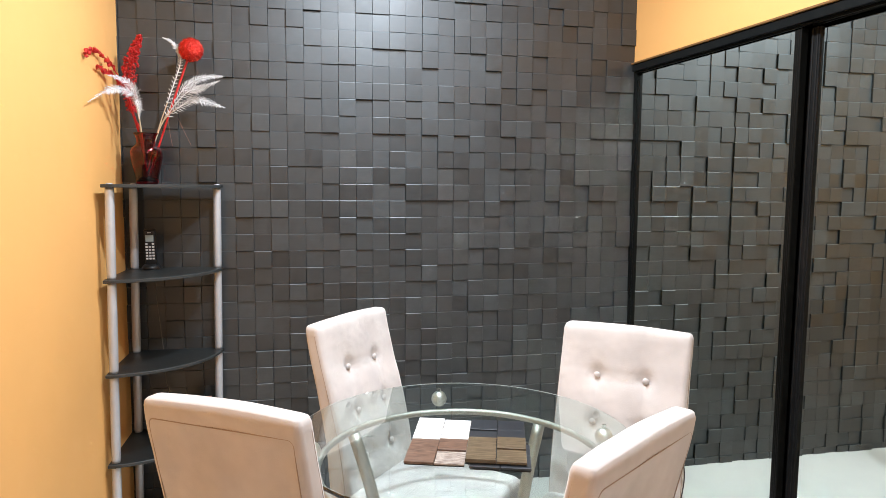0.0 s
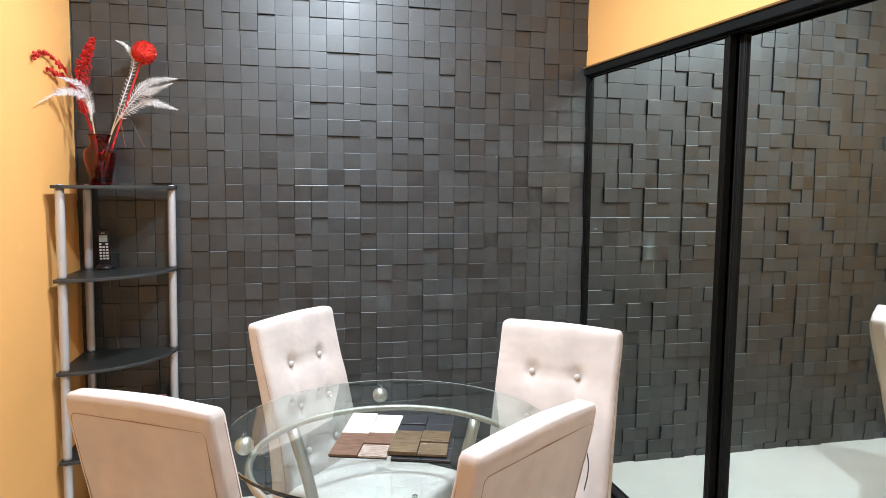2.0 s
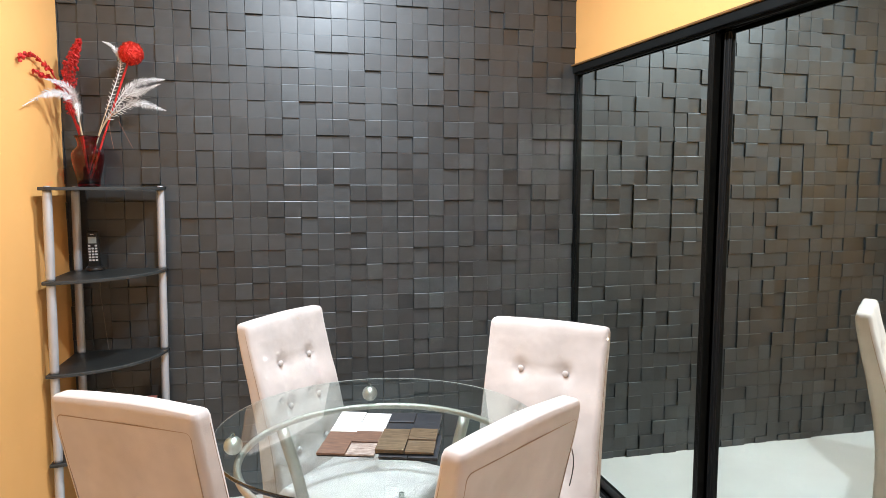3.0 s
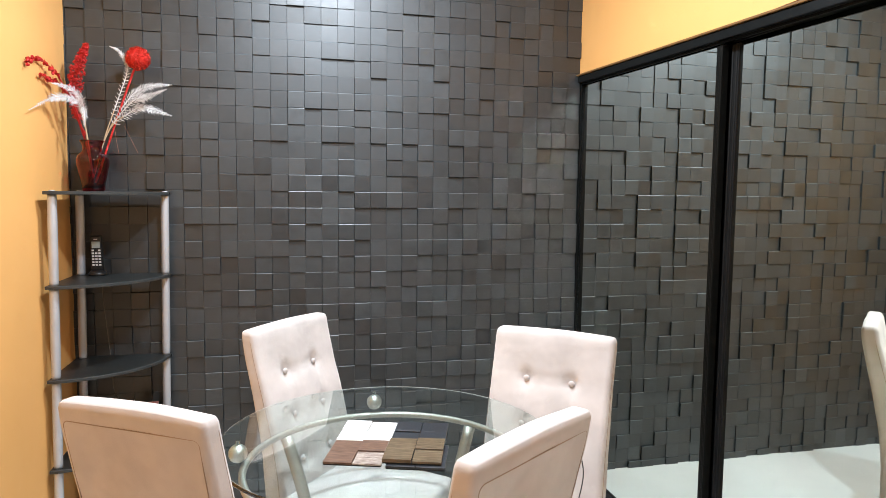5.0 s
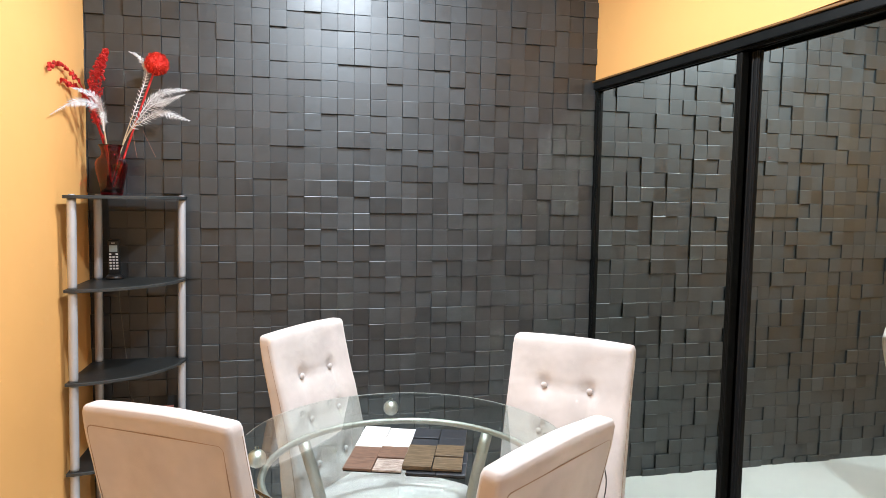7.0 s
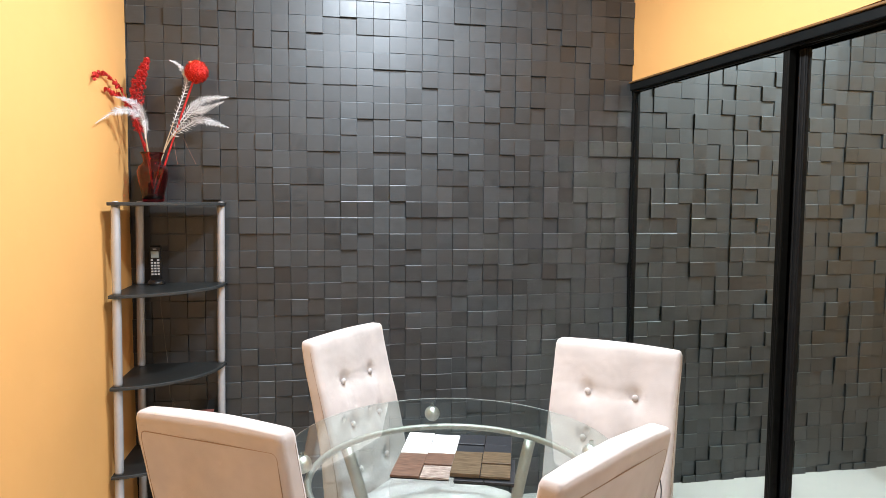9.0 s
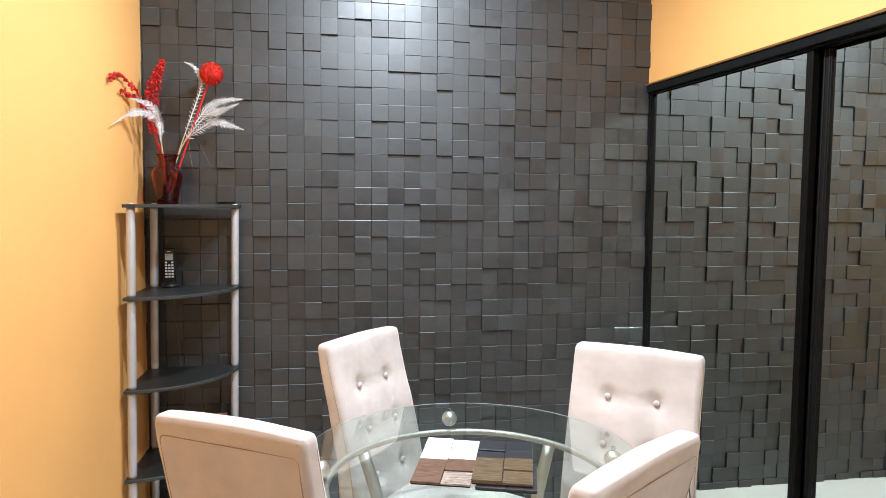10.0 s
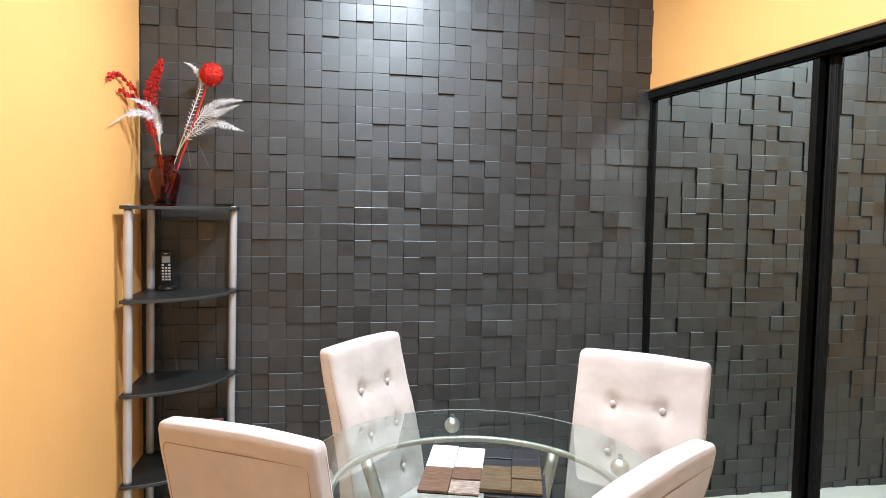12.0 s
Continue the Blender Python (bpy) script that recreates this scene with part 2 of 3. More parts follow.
def cushion(lo, hi, r, cuts=20, shape=None):
    """A padded block: a rounded box of fine mesh, its surface moved by shape(p, normal)."""
    bm = bmesh.new()
    bmesh.ops.create_cube(bm, size=2.0)
    bmesh.ops.subdivide_edges(bm, edges=bm.edges[:], cuts=cuts, use_grid_fill=True)
    mid = Vector([(a + b) / 2 for a, b in zip(lo, hi)])
    half = Vector([(b - a) / 2 for a, b in zip(lo, hi)])
    for v in bm.verts:
        # rows gather near the rims so that the rounding stays smooth
        q = Vector([math.copysign(abs(c) ** 0.8, c) * h for c, h in zip(v.co, half)])
        inner = Vector([max(-h + r, min(h - r, c)) for c, h in zip(q, half)])
        d = q - inner
        nrm = d.normalized() if d.length > 1e-9 else Vector((0, 0, 1))
        v.co = mid + inner + nrm * r
        if shape:
            v.co += shape(v.co.copy(), nrm)
    return bm


# ---- the room ----
XL, XR, YB, YF = -0.38, 1.95, 3.0, -2.6
P = 0.075            # pitch of the wall tiles
Z0 = 2.062           # a joint between two rows
MIRROR_X = 1.969


def setting(name, bm, mat, label, category, smooth=False):
    return tagged(new(name, mesh_of(bm, name, mat, smooth)), label, category, kind="structure")


setting("floor", boxed((XL - 0.2, YF - 0.2, -0.12), (XR + 0.3, YB + 0.2, 0.0)), FLOOR_M, "pale grey smooth floor of the showroom corner", "floor")
setting("ceiling", boxed((XL - 0.2, YF - 0.2, CEIL), (XR + 0.3, YB + 0.2, CEIL + 0.1)), WHITE_CEIL, "plain white painted ceiling", "ceiling")
setting("wall_west", boxed((XL - 0.12, YF, 0.0), (XL, YB + 0.15, CEIL)), ORANGE, "warm orange-yellow painted plaster wall", "wall")
# made-up wall out of view; closes the room and holds down the fill
setting("wall_south", boxed((XL, YF - 0.12, 0.0), (XR + 0.1, YF, CEIL)), GREY_WALL, "unseen grey wall added to close the room and limit bounce light", "wall")
wall_north = setting("wall_north", boxed((XL, YB + 0.012, 0.0), (XR + 0.1, YB + 0.15, CEIL)), BACKING, "wall clad in charcoal wooden mosaic tiles of uneven depth", "wall")

# east wall: painted above the sliding doors, plain beyond them
DOOR_END = -0.36
SLOPE = 0.030
bm = bmesh.new()
box(bm, (XR, YF, 2.022), (XR + 0.14, YB + 0.01, CEIL))
box(bm, (XR, YF, 0.0), (XR + 0.14, DOOR_END - 0.02, 2.022))
setting("wall_east", bm, ORANGE, "warm orange-yellow painted wall above mirrored sliding doors", "wall")
setting("closet_back", boxed((XR + 0.10, DOOR_END, 0.0), (XR + 0.14, YB + 0.01, 2.02)), BACKING, "dark board behind the mirrored doors", "wall")


def sheared(bm):
    """The head rail hangs slightly lower away from the corner."""
    for v in bm.verts:
        v.co.z -= SLOPE * (YB - v.co.y)
    return bm


# head rail and floor track of the sliding doors
rail = tagged(empty("door_head_rail", pose(0, 0, 0)), "black aluminium head rail above the mirrored sliding doors", "door rail", kind="structure")
part("fascia", sheared(boxed((XR - 0.016, DOOR_END, 2.013), (XR + 0.004, YB - 0.004, 2.046), 0.003)), BLACK_METAL, rail)
# lip colour paints in the reflection of the orange wall above
part("lip", sheared(boxed((XR - 0.024, DOOR_END, 2.046), (XR + 0.002, YB - 0.004, 2.054), 0.002)), plain("orange_reflection_lip", (0.20, 0.10, 0.03), 0.35, 0.3), rail, "upper lip with the orange wall's reflection in its colour")
part("soffit", sheared(boxed((XR + 0.004, DOOR_END, 2.020), (XR + 0.095, YB - 0.004, 2.035))), BLACK_METAL, rail)
part("inner_channel", sheared(boxed((XR + 0.004, DOOR_END, 2.006), (XR + 0.012, YB - 0.006, 2.020))), BLACK_METAL, rail)
track = tagged(empty("door_floor_track"), "black aluminium floor track under the mirrored doors", "door rail", kind="structure")
part("track_base", boxed((XR - 0.01, DOOR_END, 0.0), (XR + 0.09, YB - 0.004, 0.012), 0.002), BLACK_METAL, track)
for tx in (XR - 0.008, XR + 0.034, XR + 0.078):
    part("track_rib", boxed((tx, DOOR_END, 0.012), (tx + 0.006, YB - 0.004, 0.026), 0.001), BLACK_METAL, track)
part("jamb", boxed((XR + 0.002, YB - 0.014, 0.026), (XR + 0.09, YB + 0.008, 2.01), 0.002), BLACK_METAL, track)


def ribbed_stile(x0, y0, y1, ribs):
    """An upright door profile with fine flutes on its face."""
    bm = bmesh.new()
    z0, z1 = 0.03, 1.97
    box(bm, (x0, y0, z0), (x0 + 0.026, y1, z1), 0.002)
    w = (y1 - y0) / ribs
    for i in range(ribs):
        y = y0 + (i + 0.5) * w
        tube(bm, [(x0 + 0.001, y, z0 + 0.002), (x0 + 0.001, y, z1 - 0.002)], w * 0.24, 8)
    return bm


BRONZE_METAL = plain("dark_bronze_aluminium", (0.005, 0.0048, 0.004), 0.35, 0.0, var=0.15, spec=0.10)
BLACK_SATIN = plain("black_satin_aluminium", (0.006, 0.006, 0.006), 0.45, 0.0, var=0.2, spec=0.16)


def mirror_door(name, x, y0, y1, label, left, right):
    """Mirrored sliding door: pane, top and bottom rail, two stiles."""
    door = tagged(empty(name), label, "mirror door", kind="structure")
    part("mirror_pane", boxed((x, y0 + 0.006, 0.05), (x + 0.006, y1 - 0.006, 1.96 + (0.05 if x < 1.98 else 0.03))), MIRROR, door, "grey-green tinted mirror glass")
    part("bottom_rail", boxed((x - 0.008, y0, 0.03), (x + 0.016, y1, 0.075), 0.002), BLACK_METAL, door)
    part("top_rail", boxed((x - 0.004, y0, 1.975 + (0.03 if x < 1.98 else 0.0)), (x + 0.016, y1, 2.02), 0.002), BLACK_METAL, door)
    part("stile", ribbed_stile(x - 0.013, y0, y0 + left[0], left[1]), left[2], door)
    part("stile", ribbed_stile(x - 0.008, y1 - right[0], y1, right[1]), right[2], door)
    return door


mirror_door("door_1", MIRROR_X, 1.903, YB - 0.014, "sliding door of tinted mirror glass in fluted black frame", (0.031, 4, BRONZE_METAL), (0.010, 1, BLACK_METAL))
mirror_door("door_2", MIRROR_X + 0.028, 0.75, 1.900, "sliding door of tinted mirror glass behind its neighbour", (0.06, 4, BLACK_METAL), (0.040, 2, BLACK_SATIN))
mirror_door("door_3", MIRROR_X, DOOR_END + 0.01, 0.80, "sliding door of tinted mirror glass in fluted black frame", (0.06, 5, BRONZE_METAL), (0.06, 5, BLACK_METAL))


# ---- recessed lamps ----
for spot, _ in CANS:
    can = tagged(empty("ceiling_light", pose(*spot, CEIL)), "round white recessed ceiling downlight, switched on", "ceiling light", "recessed downlights")
    part("trim_ring", lathe(bmesh.new(), [(0.078, -0.002), (0.08, -0.008), (0.1, -0.006), (0.105, 0.0)], 40, False), WHITE_TRIM, can, smooth=True)
    part("lens", lathe(bmesh.new(), [(0.078, -0.004), (0.078, -0.002)], 40), LAMP_LENS, can, "glowing frosted lens")
# unseen housing made up for the added fill lamp
panel = tagged(empty("panel_light", pose(*FILL_PANEL, CEIL)), "unseen square ceiling panel added as weak fill light", "ceiling light")
part("lens", boxed((-0.28, -0.28, -0.008), (0.28, 0.28, -0.002)), LAMP_LENS, panel, "glowing frosted sheet")
for k in range(4):
    part("frame_bar", boxed((-0.30, 0.281, -0.012), (0.30, 0.30, 0.0), 0.002), WHITE_TRIM, panel, at=pose(0, 0, 0, 0, 0, 90 * k))


# ---- dining chairs ----
def dining_chair():
    """Parsons chair; origin on the floor under the front of the backrest's top edge, facing -y."""
    W, H, T = 0.396, 1.012, 0.052
    LEAN_B = 0.122                       # how far the top lies behind the seat end of the back
    chair = tagged(empty("dining_chair"), "cream microfibre dining chair with button-tufted padded backrest", "chair", "chairs round the table")
    buttons = [(sx * 0.075, z) for z in (0.862, 0.715, 0.57) for sx in (-1, 1)]
    zs = 0.40

    def lean(z):
        s = min(1, max(0, (H - z) / (H - zs)))
        return -LEAN_B * math.sin(math.pi / 2 * s) ** 1.25

    def thick(z):
        return 0.035 * min(1, max(0, (H - z) / (H - zs)))

    def shape(p, n):
        off = Vector((0, 0, 0))
        if n.y < -0.3:
            d = 0.0
            for bx, bz in buttons:
                q = (p.x - bx) ** 2 + (p.z - bz) ** 2
                d += 0.0105 * math.exp(-q / 0.0005) + 0.008 * math.exp(-q / 0.004)
            for row in (0.862, 0.715, 0.57):
                if abs(p.x) < 0.09:
                    d += 0.004 * math.exp(-((p.z - row) / 0.012) ** 2)
            for bx in (-0.075, 0.075):
                if 0.56 < p.z < 0.89:
                    d += 0.003 * math.exp(-((p.x - bx) / 0.010) ** 2)
            d -= 0.010 * math.cos(math.pi * p.x / W) * (0.6 + 0.4 * math.cos((p.z - 0.72) * 6))
            off.y += d
        if n.y > 0.3:
            # slack cloth: shallow drawn folds below the top roll
            sink = min(1, max(0, (H - 0.046 - p.z) / 0.03)) * min(1, max(0, (W / 2 - 0.020 - abs(p.x)) / 0.03))
            off.y += sink * (-0.003 + 0.0048 * noise.noise(Vector((p.x * 16, 0.7, p.z * 5))) + 0.002 * noise.noise(Vector((p.x * 30 + p.z * 22, 4.1, p.z * 9))))
        if n.z > 0.3:
            off.z += 0.006 * math.cos(math.pi * p.x / W)
        off.x += 0.0025 * noise.noise(p * 9)
        off.y += 0.002 * noise.noise(p * 11 + Vector((3, 1, 2)))
        return off

    def tilt(bm):
        for v in bm.verts:
            v.co.y += lean(v.co.z) + thick(v.co.z) * v.co.y / T
        return bm

    back = part("backrest", tilt(cushion((-W / 2, 0, zs - 0.06), (W / 2, T, H), 0.015, 34, shape)), FABRIC, chair, smooth=True)
    for bx, bz in buttons:
        b = bmesh.new()
        bmesh.ops.create_uvsphere(b, u_segments=14, v_segments=8, radius=0.0100, matrix=pose(bx, lean(bz) + 0.0068, bz) @ Matrix.Diagonal((1, 0.62, 1, 1)))
        part("button", b, FABRIC, back, smooth=True)
    # welt seam round the back panel
    pts, e = [], 0.017
    xe, ze, q = W / 2 - e, H - 0.040, 0.014
    pts.append((-xe, zs))
    for a in (180, 160, 140, 120, 100, 90):
        pts.append((-xe + q + q * math.cos(radians(a)), ze - q + q * math.sin(radians(a))))
    for a in (90, 80, 60, 40, 20, 0):
        pts.append((xe - q + q * math.cos(radians(a)), ze - q + q * math.sin(radians(a))))
    pts.append((xe, zs))
    line = []
    for (x0, za), (x1, zb) in zip(pts, pts[1:]):
        for i in range(10):
            x, z = x0 + (x1 - x0) * i / 10, za + (zb - za) * i / 10
            line.append((x, T + 0.0002 + lean(z) + thick(z), z))
    part("welt_seam", tube(bmesh.new(), line, 0.0012, 6), SEAM, back, "thin beige welt seam", smooth=True)
    for sx in (-1, 1):
        line = [(sx * (W / 2 + 0.0003), 0.014 + lean(z), z) for z in (H - 0.03 - i * 0.03 for i in range(19))]
        part("side_seam", tube(bmesh.new(), line, 0.0010, 6), SEAM, back, "thin stitched side seam", smooth=True)

    def puff(p, n):
        if n.z > 0.3:
            return Vector((0, 0, 0.014 * math.cos(math.pi * p.x / 0.46) * math.cos(math.pi * (p.y + 0.33) / 0.5)))
        return Vector((0.002 * noise.noise(p * 8), 0, 0))

    part("seat", cushion((-W / 2 - 0.008, -0.535, 0.375), (W / 2 + 0.008, -0.105, 0.485), 0.026, 16, puff), FABRIC, chair, smooth=True)
    part("seat_frame", boxed((-W / 2 + 0.012, -0.515, 0.33), (W / 2 - 0.012, -0.05, 0.385), 0.01), FABRIC, chair)
    for sx in (-1, 1):
        for y, k in ((-0.49, 0.0), (-0.06, 0.05)):
            bm = bmesh.new()
            box(bm, (-0.021, -0.021, 0.0), (0.021, 0.021, 0.335), 0.004)
            for v in bm.verts:
                f = 1 - v.co.z / 0.335
                v.co.x, v.co.y = v.co.x * (1 - 0.3 * f) + sx * (W / 2 - 0.045), v.co.y * (1 - 0.3 * f) + y + k * f
            part("leg", bm, DARK_WOOD, chair, "dark espresso wooden leg")
    return chair


SEATS = [(0.533, 2.204, 50.0), (1.348, 1.864, -40.5), (0.2315, 1.335, 148.2), (0.945, 1.072, -144.7)]
first = dining_chair()
first.matrix_basis = pose(SEATS[0][0], SEATS[0][1], 0, 0, 0, SEATS[0][2])
chairs = [first] + [copy_thing(first, pose(x, y, 0, 0, 0, a)) for x, y, a in SEATS[1:]]
chairs[2].scale = (0.935, 1.0, 1.010)      # a slightly taller, slimmer back
chairs[2]["label"] = "cream microfibre dining chair standing beside the corner shelf"
chairs[1]["label"] = "cream button-tufted dining chair standing before the mirrored doors"
chairs[3]["label"] = "cream microfibre dining chair with a dark cord loop on its back"


# ---- round glass table ----
TX, TY, TOP = 0.782, 1.655, 0.797
table = tagged(empty("round_table", pose(TX, TY, 0)), "round clear glass dining table on a satin nickel ring base", "table")
R = 0.452
top = part("glass_top", lathe(bmesh.new(), [(R - 0.005 + 0.005 * math.cos(a), TOP - 0.005 + 0.005 * math.sin(a)) for a in (radians(-90 + 180 * i / 10) for i in range(11))], 128), TABLE_GLASS, table, "clear glass disc with polished rim", smooth=False)
top.visible_shadow = False
RING = 0.385
part("ring", tube(bmesh.new(), [(RING * math.cos(a), RING * math.sin(a), 0.713) for a in (2 * math.pi * i / 96 for i in range(96))], 0.0098, 12, True), SATIN_STEEL, table, smooth=True)
for a in (88.0, 174.0, 268.0, 359.0):
    c, s = 1.04 * math.cos(radians(a)), 1.04 * math.sin(radians(a))
    bm = bmesh.new()
    bmesh.ops.create_uvsphere(bm, u_segments=28, v_segments=16, radius=0.0250, matrix=pose(RING * c, RING * s, 0.7525))
    ball = part("standoff_ball", bm, BALL_STEEL, table, "brushed steel ball under the glass", smooth=True)
    part("pad", lathe(bmesh.new(), [(0.006, 0.776), (0.006, 0.7865)], 20), TABLE_GLASS, ball, at=pose(RING * c, RING * s, 0))
for a in (38.0, 136.0, 218.0, 316.0):
    c, s = math.cos(radians(a)), math.sin(radians(a))
    prof = []
    for i in range(25):
        u = i / 24
        r = RING - 0.006 - 0.105 * math.sin(math.pi * u * 0.95)
        z = 0.705 * (1 - u) + 0.014 * u
        prof.append((r * c, r * s, z))
    part("leg", tube(bmesh.new(), prof, 0.0185, 14), SATIN_STEEL, table, "curved satin nickel tube leg", smooth=True)


# ---- wood samples on the table ----
S = 0.0725
SX, SY, SA = 0.776, 1.578, -17.4


def sample_board(name, i, j, label, mats, steps, slip=0.0, up=0.0):
    """Four small tiles of uneven thickness glued to a thin board."""
    ob = tagged(empty(name, pose(SX, SY, TOP + 0.0005 + up, 0, 0, SA) @ pose((i - 1) * 2 * S + slip, (j - 1) * 2 * S - slip, 0)), label, "tile sample", "tile samples on the table")
    part("backing_board", boxed((0.002, 0.002, 0.0), (2 * S - 0.002, 2 * S - 0.002, 0.003)), BACKING, ob)
    for n, (m, h) in enumerate(zip(mats, steps)):
        x, y = (n % 2) * S, (n // 2) * S
        part("tile", boxed((x + 0.0008, y + 0.0008, 0.003), (x + S - 0.0008, y + S - 0.0008, 0.003 + h), 0.0008, 1), m, ob)
    return ob


sample_board("tile_sample", 0, 1, "sample board of four glossy white lacquered tiles", [WHITE_SAMPLE] * 4, (0.006, 0.0065, 0.008, 0.005))
sample_board("tile_sample", 1, 1, "sample board of four black lacquered tiles", [BLACK_SAMPLE] * 4, (0.005, 0.010, 0.009, 0.009))
sample_board("tile_sample", 0, 0, "sample board of striped brown walnut and zebrano tiles", [BROWN_SAMPLE, ZEBRA_SAMPLE, BROWN_SAMPLE, BROWN_SAMPLE], (0.006, 0.005, 0.005, 0.009))
sample_board("tile_sample", 1, 0, "dark sample board lying under the bronze-brown one", [BLACK_SAMPLE] * 4, (0.006, 0.006, 0.006, 0.006), 0.010)
sample_board("tile_sample", 1, 0, "sample board of four bronze-brown stained wooden tiles", [BRONZE_SAMPLE] * 4, (0.010, 0.006, 0.007, 0.010), 0.0, 0.0095)


# ---- corner shelf ----
NEAR = Matrix.Translation((0.44, -0.03, 1.455)) @ Matrix.Scale(1.037, 4) @ Matrix.Translation((-0.44, 0.03, -1.455))


def corner_place(ob):
    """Sets a thing back against the corner, with the shelf that carries it."""
    ob.matrix_basis = NEAR @ ob.matrix_basis
    return ob



CX, CY, CR = -0.353, 2.975, 0.3785
shelf = tagged(empty("corner_shelf", pose(CX, CY, 0)), "black quarter-round corner shelf with silver tube posts", "shelf")
LEVELS = [1.452, 1.099, 0.7425, 0.394, 0.045]


def lean_west(z):
    """The shelf stands a little out of plumb: its foot lies nearer the west wall."""
    return -0.013 * (LEVELS[0] - z)


def plate_mesh():
    """A quarter-round board with softened corners; its rim carries an edge band."""
    out = [(0.0, 0.0), (0.0, -CR), (0.03, -CR - 0.004)]
    for i in range(1, 24):
        a = radians(-90 + 90 * i / 24)
        out.append((CR * math.cos(a), CR * math.sin(a)))
    out += [(CR + 0.004, -0.03), (CR, 0.0)]
    bm = bmesh.new()
    t, e = 0.013, 0.0016
    rings = []
    for z, ins in ((-t, e), (-t + e, 0), (-e, 0), (0, e)):
        rings.append([bm.verts.new((x - ins * (x > 0.01) + ins * (x <= 0.01), y + ins * (y < -0.01) - ins * (y >= -0.01), z)) for x, y in out])
    n = len(out)
    for a, b in zip(rings, rings[1:]):
        for i in range(n):
            f = bm.faces.new((a[i], a[(i + 1) % n], b[(i + 1) % n], b[i]))
            f.material_index = 1
    bm.faces.new(rings[0][::-1])
    bm.faces.new(rings[-1])
    return bm


plate = mesh_of(plate_mesh(), "board", [SHELF_BLACK, SHELF_EDGE])
POSTS = [(0.023, -0.3505), (0.027, -0.029), (0.358, -0.0207)]
for z in LEVELS:
    b = new("board", plate)
    b.parent, b.location = shelf, (lean_west(z), 0, z)
for (za, zb) in list(zip(LEVELS[1:], LEVELS)) + [(0.012, LEVELS[-1])]:
    h = zb - 0.013 - za
    for px, py in POSTS:
        prof = [(0.0150, za), (0.0160, za + 0.03 * h), (0.0166, za + 0.3 * h), (0.0166, za + 0.7 * h), (0.0160, za + 0.97 * h), (0.0150, za + h)]
        bm = lathe(bmesh.new(), prof, 20)
        for v in bm.verts:
            v.co.x += lean_west(v.co.z)
        part("post", bm, TUBE_SILVER, shelf, smooth=True, at=pose(px, py, 0))
for px, py in POSTS:
    part("foot", lathe(bmesh.new(), [(0.017, 0.0), (0.018, 0.004), (0.016, 0.012)], 20), SHELF_BLACK, shelf, smooth=True, at=pose(px + lean_west(0), py, 0))
    part("cap", lathe(bmesh.new(), [(0.012, 0.0), (0.011, 0.003), (0.007, 0.004)], 20), TUBE_SILVER, shelf, smooth=True, at=pose(px, py, LEVELS[0]))


# ---- cordless telephone ----
phone = tagged(empty("cordless_phone", pose(-0.262, 2.930, LEVELS[1], 0, 0, 5)), "black cordless telephone with silver keys standing in its charger", "telephone")
part("charger", lathe(bmesh.new(), [(0.036, 0.0), (0.037, 0.005), (0.033, 0.014), (0.024, 0.022)], 28), PHONE_BLACK, phone, smooth=True)
hs = pose(0, 0.0, 0.012, 8, 0, 0)
bm = boxed((-0.023, -0.012, 0.0), (0.023, 0.012, 0.158), 0.008, 3)
for v in bm.verts:
    v.co.x *= 1 - 0.12 * math.sin(math.pi * v.co.z / 0.158) * 0.8
handset = part("handset", bm, PHONE_BLACK, phone, smooth=False, at=hs)
part("screen", boxed((-0.0155, -0.0135, 0.108), (0.0155, -0.0115, 0.136), 0.0008), PHONE_SCREEN, handset, "grey display")
part("earpiece", boxed((-0.007, -0.0132, 0.144), (0.007, -0.0115, 0.147), 0.0005), PHONE_SILVER, handset)
for r in range(6):
    for c in range(3):
        if r == 0 and c == 1:
            part("key", lathe(bmesh.new(), [(0.006, 0.0), (0.0055, 0.0016)], 16), PHONE_BLACK, handset, at=pose(0, -0.0118, 0.098, 90))
            continue
        x, z = (c - 1) * 0.0125, 0.098 - r * 0.0125
        part("key", boxed((x - 0.0047, -0.0136, z - 0.0038), (x + 0.0047, -0.0115, z + 0.0038), 0.001, 1), PHONE_SILVER, handset)
cord = spline([(-0.250, 2.95, 1.07), (-0.254, 2.965, 0.99), (-0.247, 2.97, 0.90), (-0.238, 2.968, 0.80), (-0.230, 2.975, 0.70), (-0.226, 2.972, 0.60), (-0.205, 2.962, 0.555)])
tagged(new("phone_cable", mesh_of(tube(bmesh.new(), cord, 0.0017, 6), "phone_cable", CABLE_GREY, True)), "thin grey telephone cable hanging behind the shelf", "cable")

# a slim boxed folder on the fourth board
folder = tagged(empty("boxed_folder", pose(-0.074, 2.873, LEVELS[3], 0, 0, 4)), "dark slim folder box with a reddish brown edge", "box")
part("box_body", boxed((-0.055, -0.02, 0.0), (0.045, 0.03, 0.150), 0.002), SHELF_BLACK, folder)
part("top_edge", boxed((-0.055, -0.022, 0.150), (0.045, 0.03, 0.153), 0.001), BOOK_RED, folder, "reddish brown edge")

# ---- vase ----
VX, VY, VZ = -0.234, 2.795, LEVELS[0]
prof = [(0.036, 0.0), (0.041, 0.006), (0.043, 0.03), (0.052, 0.07), (0.059, 0.105), (0.0595, 0.125), (0.054, 0.142), (0.042, 0.153), (0.036, 0.163), (0.036, 0.176), (0.041, 0.190), (0.047, 0.199)]
inner = [(r - 0.004, z) for r, z in reversed(prof[2:])] + [(0.030, 0.016)]
